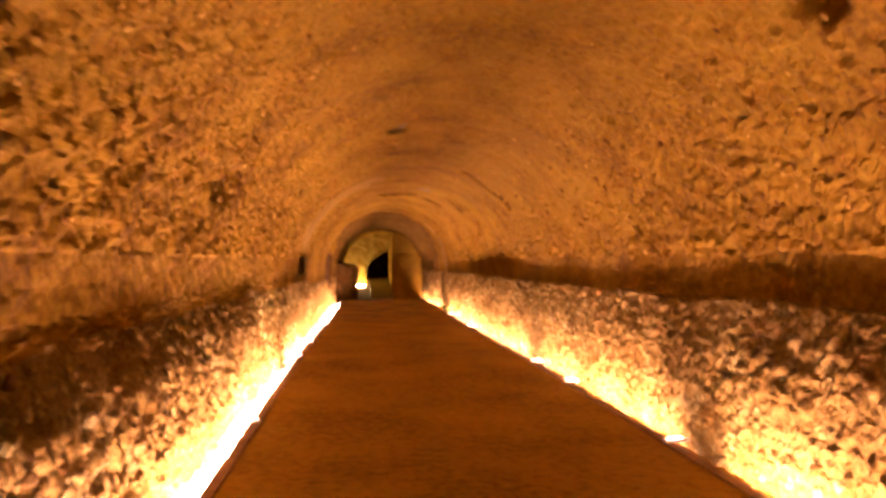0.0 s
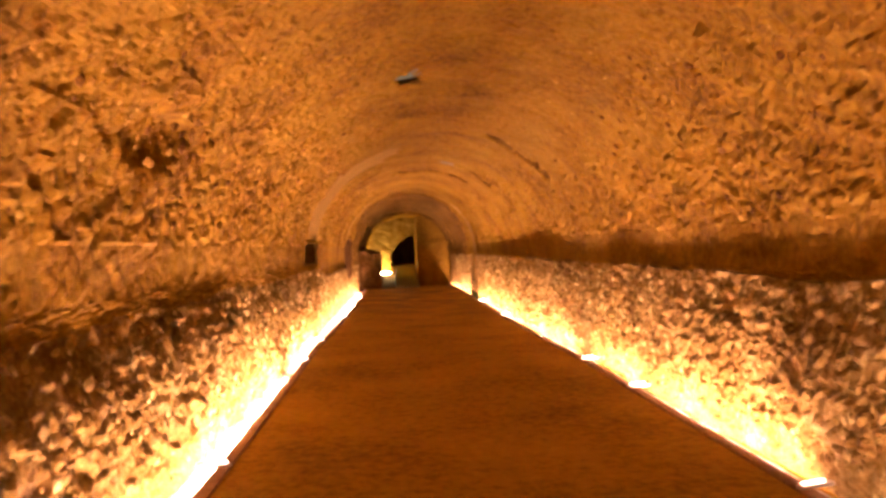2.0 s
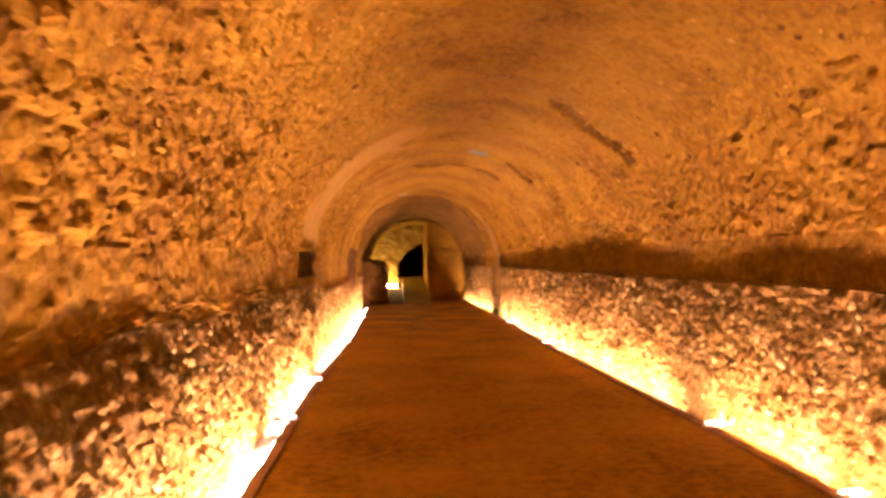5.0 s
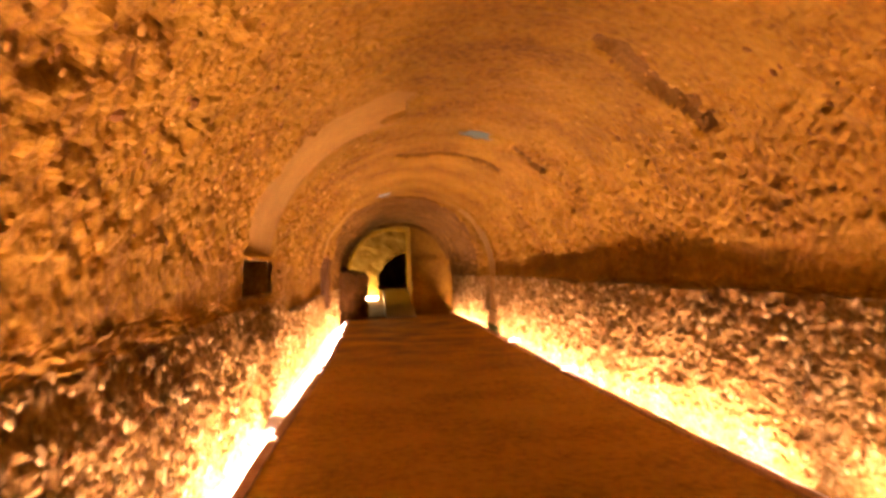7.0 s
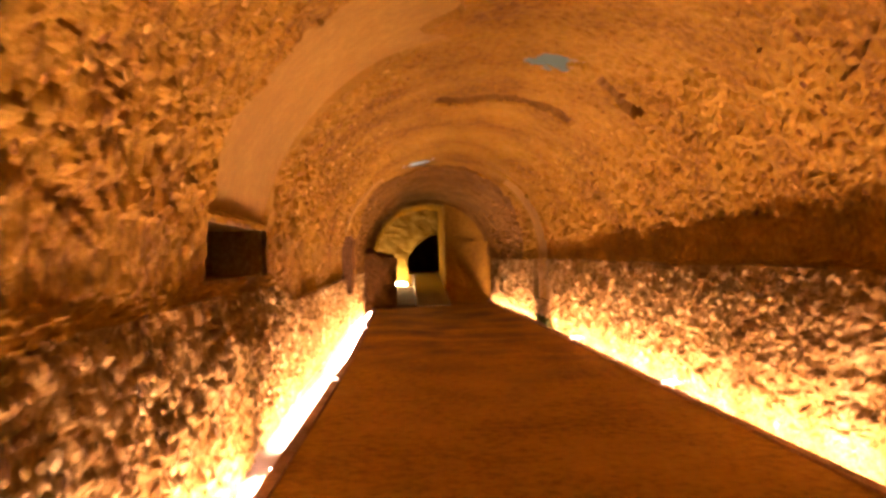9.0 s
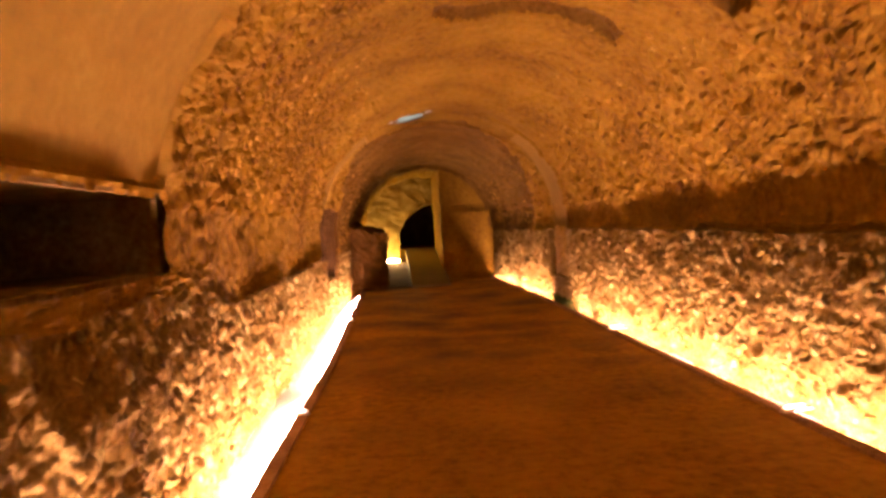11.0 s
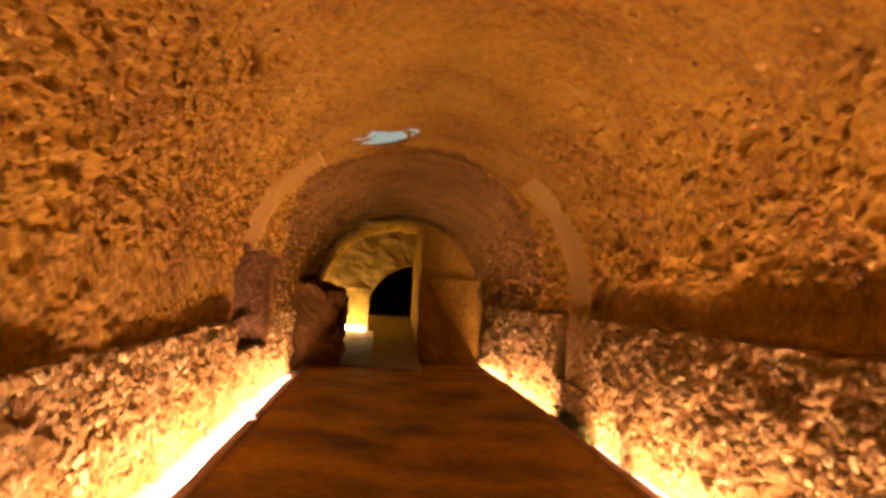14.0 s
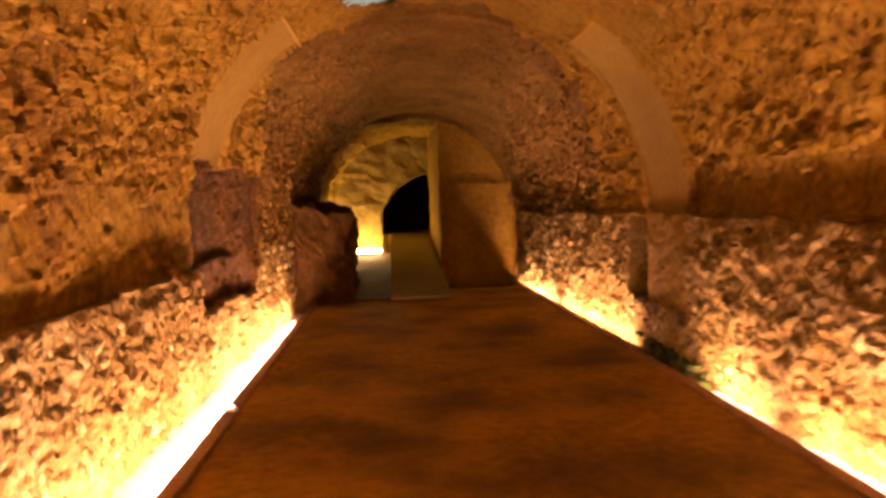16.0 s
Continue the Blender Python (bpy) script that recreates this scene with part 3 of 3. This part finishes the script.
far = new("strip_light")
far.matrix_world = pose(-0.28, 33.72, 0.285)
bm = bmesh.new()
add_box(bm, -0.34, 0.34, -0.035, 0.035, 0.0, 0.05, 0.006)
part("housing", bm, HOUSING, far)
bm = bmesh.new()
bmesh.ops.create_cone(bm, cap_ends=True, segments=10, radius1=0.03, radius2=0.03, depth=0.62, matrix=Matrix.Translation((0, 0, 0.085)) @ Matrix.Rotation(math.pi / 2, 4, "Y"))
part("tube", bm, glowing("far_lamp_glow", (1.0, 0.62, 0.24), TUBE * 1.1), far, "glowing pale tube")
# unseen copy behind the stub, added to light the room's left side
hidden = copy_thing(far, pose(-0.82, 32.7, 0.24, 0, 0, 90))
tagged(hidden, "unseen pale strip light added to brighten the far room")
tagged(far, "pale strip light at the foot of the far wall", "light", "strip lights")


def bracket(side, y):
    """A small pale clip that holds the strip, reaching over the kerb."""
    ob = new("bracket")
    x = float(edge(y, side))
    ob.matrix_world = pose(x, y, 0.016, 0, 0, 14 * side)
    bm = bmesh.new()
    a, b = sorted((-side * 0.10, side * 0.14))
    add_box(bm, a, b, -0.024, 0.024, 0.0, 0.022, 0.004)
    part("arm", bm, HOUSING, ob)
    # bar made to glow in place of the gleam on the clip
    bm = bmesh.new()
    bmesh.ops.create_cone(bm, cap_ends=True, segments=10, radius1=0.008, radius2=0.008, depth=0.16, matrix=Matrix.Translation((0, 0, 0.031)) @ Matrix.Rotation(math.pi / 2, 4, "Y"))
    part("glow_bar", bm, CLIP_GLOW, ob, "glowing bar added for the clip's white gleam")
    bm = bmesh.new()
    bmesh.ops.create_cone(bm, cap_ends=True, segments=10, radius1=0.012, radius2=0.010, depth=0.01, matrix=Matrix.Translation((-side * 0.08, 0, 0.026)))
    part("screw_head", bm, HOUSING, ob)
    tagged(ob, "small white clip holding a strip light on the kerb", "bracket", "light brackets")


for side, places in ((-1, (1.2, 6.9, 11.5, 13.6, 17.6, 23.0)), (1, (5.9, 8.95, 10.75, 16.75, 20.6))):
    for y in places:
        bracket(side, y)


# ---- moss by the dark stretch of the channel ----
bm = bmesh.new()
for _ in range(160):
    y = 23.35 + 1.65 * rng.random()
    x = 2.47 + 0.22 * rng.random()
    s = 0.02 + 0.035 * rng.random()
    bmesh.ops.create_icosphere(bm, subdivisions=1, radius=s, matrix=Matrix.Translation((x, y, TROUGH + 0.01 + (0.16 * rng.random() if x > 2.62 else 0))) @ Matrix.Diagonal((1, 1.3, 0.7, 1)))
for v in bm.verts:
    v.co += 0.012 * noise.noise_vector(v.co * 40)
tagged(part("moss", bm, MOSS), "green moss in the damp channel", "moss", kind="stuff")


# ---- stones standing proud of the walls ----
def lump(seed):
    bm = bmesh.new()
    bmesh.ops.create_icosphere(bm, subdivisions=1, radius=1)
    for v in bm.verts:
        v.co *= 0.8 + 0.45 * noise.noise(v.co * 1.1 + Vector((seed * 7.3, 0, 0)))
        v.co.x *= 0.75
    bmesh.ops.dissolve_degenerate(bm, dist=0.01, edges=bm.edges)
    keep = np.array([v.co for v in bm.verts]), np.array([[v.index for v in f.verts] for f in bm.faces])
    bm.free()
    return keep


LUMPS = [lump(k) for k in range(9)]
STONE_MESHES = []
for lv, lf in LUMPS:
    me = bpy.data.meshes.new("stone")
    me.from_pydata([tuple(v) for v in lv], [], [tuple(int(i) for i in f) for f in lf])
    me.materials.append(STONE)
    STONE_MESHES.append(me)


def turned():
    return Euler((rng.random() * 6.3, 0.5 * (rng.random() - 0.5), 0.5 * (rng.random() - 0.5))).to_matrix()


def stones_on(side):
    """Rubble stones bedded in a lower wall: a stretch as single stones, the rest joined."""
    wall, singles, vs, fs, base = walls[side], 0, [], [], 0
    for y in np.arange(Y0 + 0.1, 30.3, 0.085):
        for z in np.arange(0.0, float(ledge(np.float64(y), side)) - 0.04, 0.085):
            if rng.random() < 0.30 or (23.8 < y < (25.4 if side > 0 else 26.4) and z > 0.36):
                continue
            py, pz = y + 0.05 * (rng.random() - 0.5), z + 0.06 * (rng.random() - 0.5)
            if side > 0 and any(math.hypot(py - a, pz - b) < 0.13 for a, b in PUTLOGS):
                continue
            size = 0.020 + 0.036 * rng.random() ** 1.8
            x = float(wall_x(py, side)) + side * (0.012 * rng.random() + float(lean(np.float64(py), np.float64(pz), side)))
            rot = turned()
            scale = Vector((size * 0.8, size * (0.8 + 0.7 * rng.random()), size))
            k = int(rng.integers(len(LUMPS)))
            if 16.0 < py < 18.6 and singles < 300:
                ob = new("stone", STONE_MESHES[k])
                ob.matrix_world = Matrix.Translation((x, py, pz)) @ rot.to_4x4() @ Matrix.Diagonal((*scale, 1))
                ob.parent = wall
                singles += 1
                continue
            lv, lf = LUMPS[k]
            vs.append((lv * np.array(scale)) @ np.array(rot).T + (x, py, pz))
            fs.append(lf + base)
            base += len(lv)
    ob = mesh_of("stones", np.concatenate(vs), np.concatenate(fs), [STONE], wall)
    tagged(ob, "small stones bedded in mortar, paled for the lamplight", kind="stuff")


def stones_on_vault():
    vs, fs, base = [], [], 0
    for y in np.arange(Y0 + 0.1, 30.3, 0.11):
        for u in np.arange(-0.03, 1.03, 0.019):
            high = math.sin(math.pi * u)
            if not 0.05 < u < 0.95 and y < 25.2:
                continue
            if rng.random() < 0.25 + 0.75 * max(0.0, high - 0.45) / 0.5:
                continue
            py, pu = y + 0.08 * (rng.random() - 0.5), u + 0.014 * (rng.random() - 0.5)
            if (13.9 < py < 15.95 and pu < 0.48) or (23.7 < py < 24.95 or (py > 24.9 and (0.24 < pu < 0.76 or (pu < 0.2 and py < 26.5)))):
                continue
            x, z, nx, nz = (float(v) for v in vault_point(np.float64(py), np.float64(pu)))
            if in_shaft(np.array([x]), np.array([py]))[0]:
                continue
            n_ = math.hypot(nx, nz)
            size = 0.016 + 0.032 * rng.random() ** 1.8
            lv, lf = LUMPS[int(rng.integers(len(LUMPS)))]
            out = 0.008 * rng.random()
            rot = Matrix.Rotation(-math.atan2(nz, nx), 3, "Y") @ turned()
            vs.append((lv * (size * 0.7, size * (0.8 + 0.6 * rng.random()), size)) @ np.array(rot).T + (x + nx / n_ * out, py, z + nz / n_ * out))
            fs.append(lf + base)
            base += len(lv)
    ob = mesh_of("stones", np.concatenate(vs), np.concatenate(fs), [OCHRE_STONE], roof)
    tagged(ob, "small rubble stones showing in the vault", kind="stuff")


stones_on_vault()
stones_on(-1)
stones_on(1)
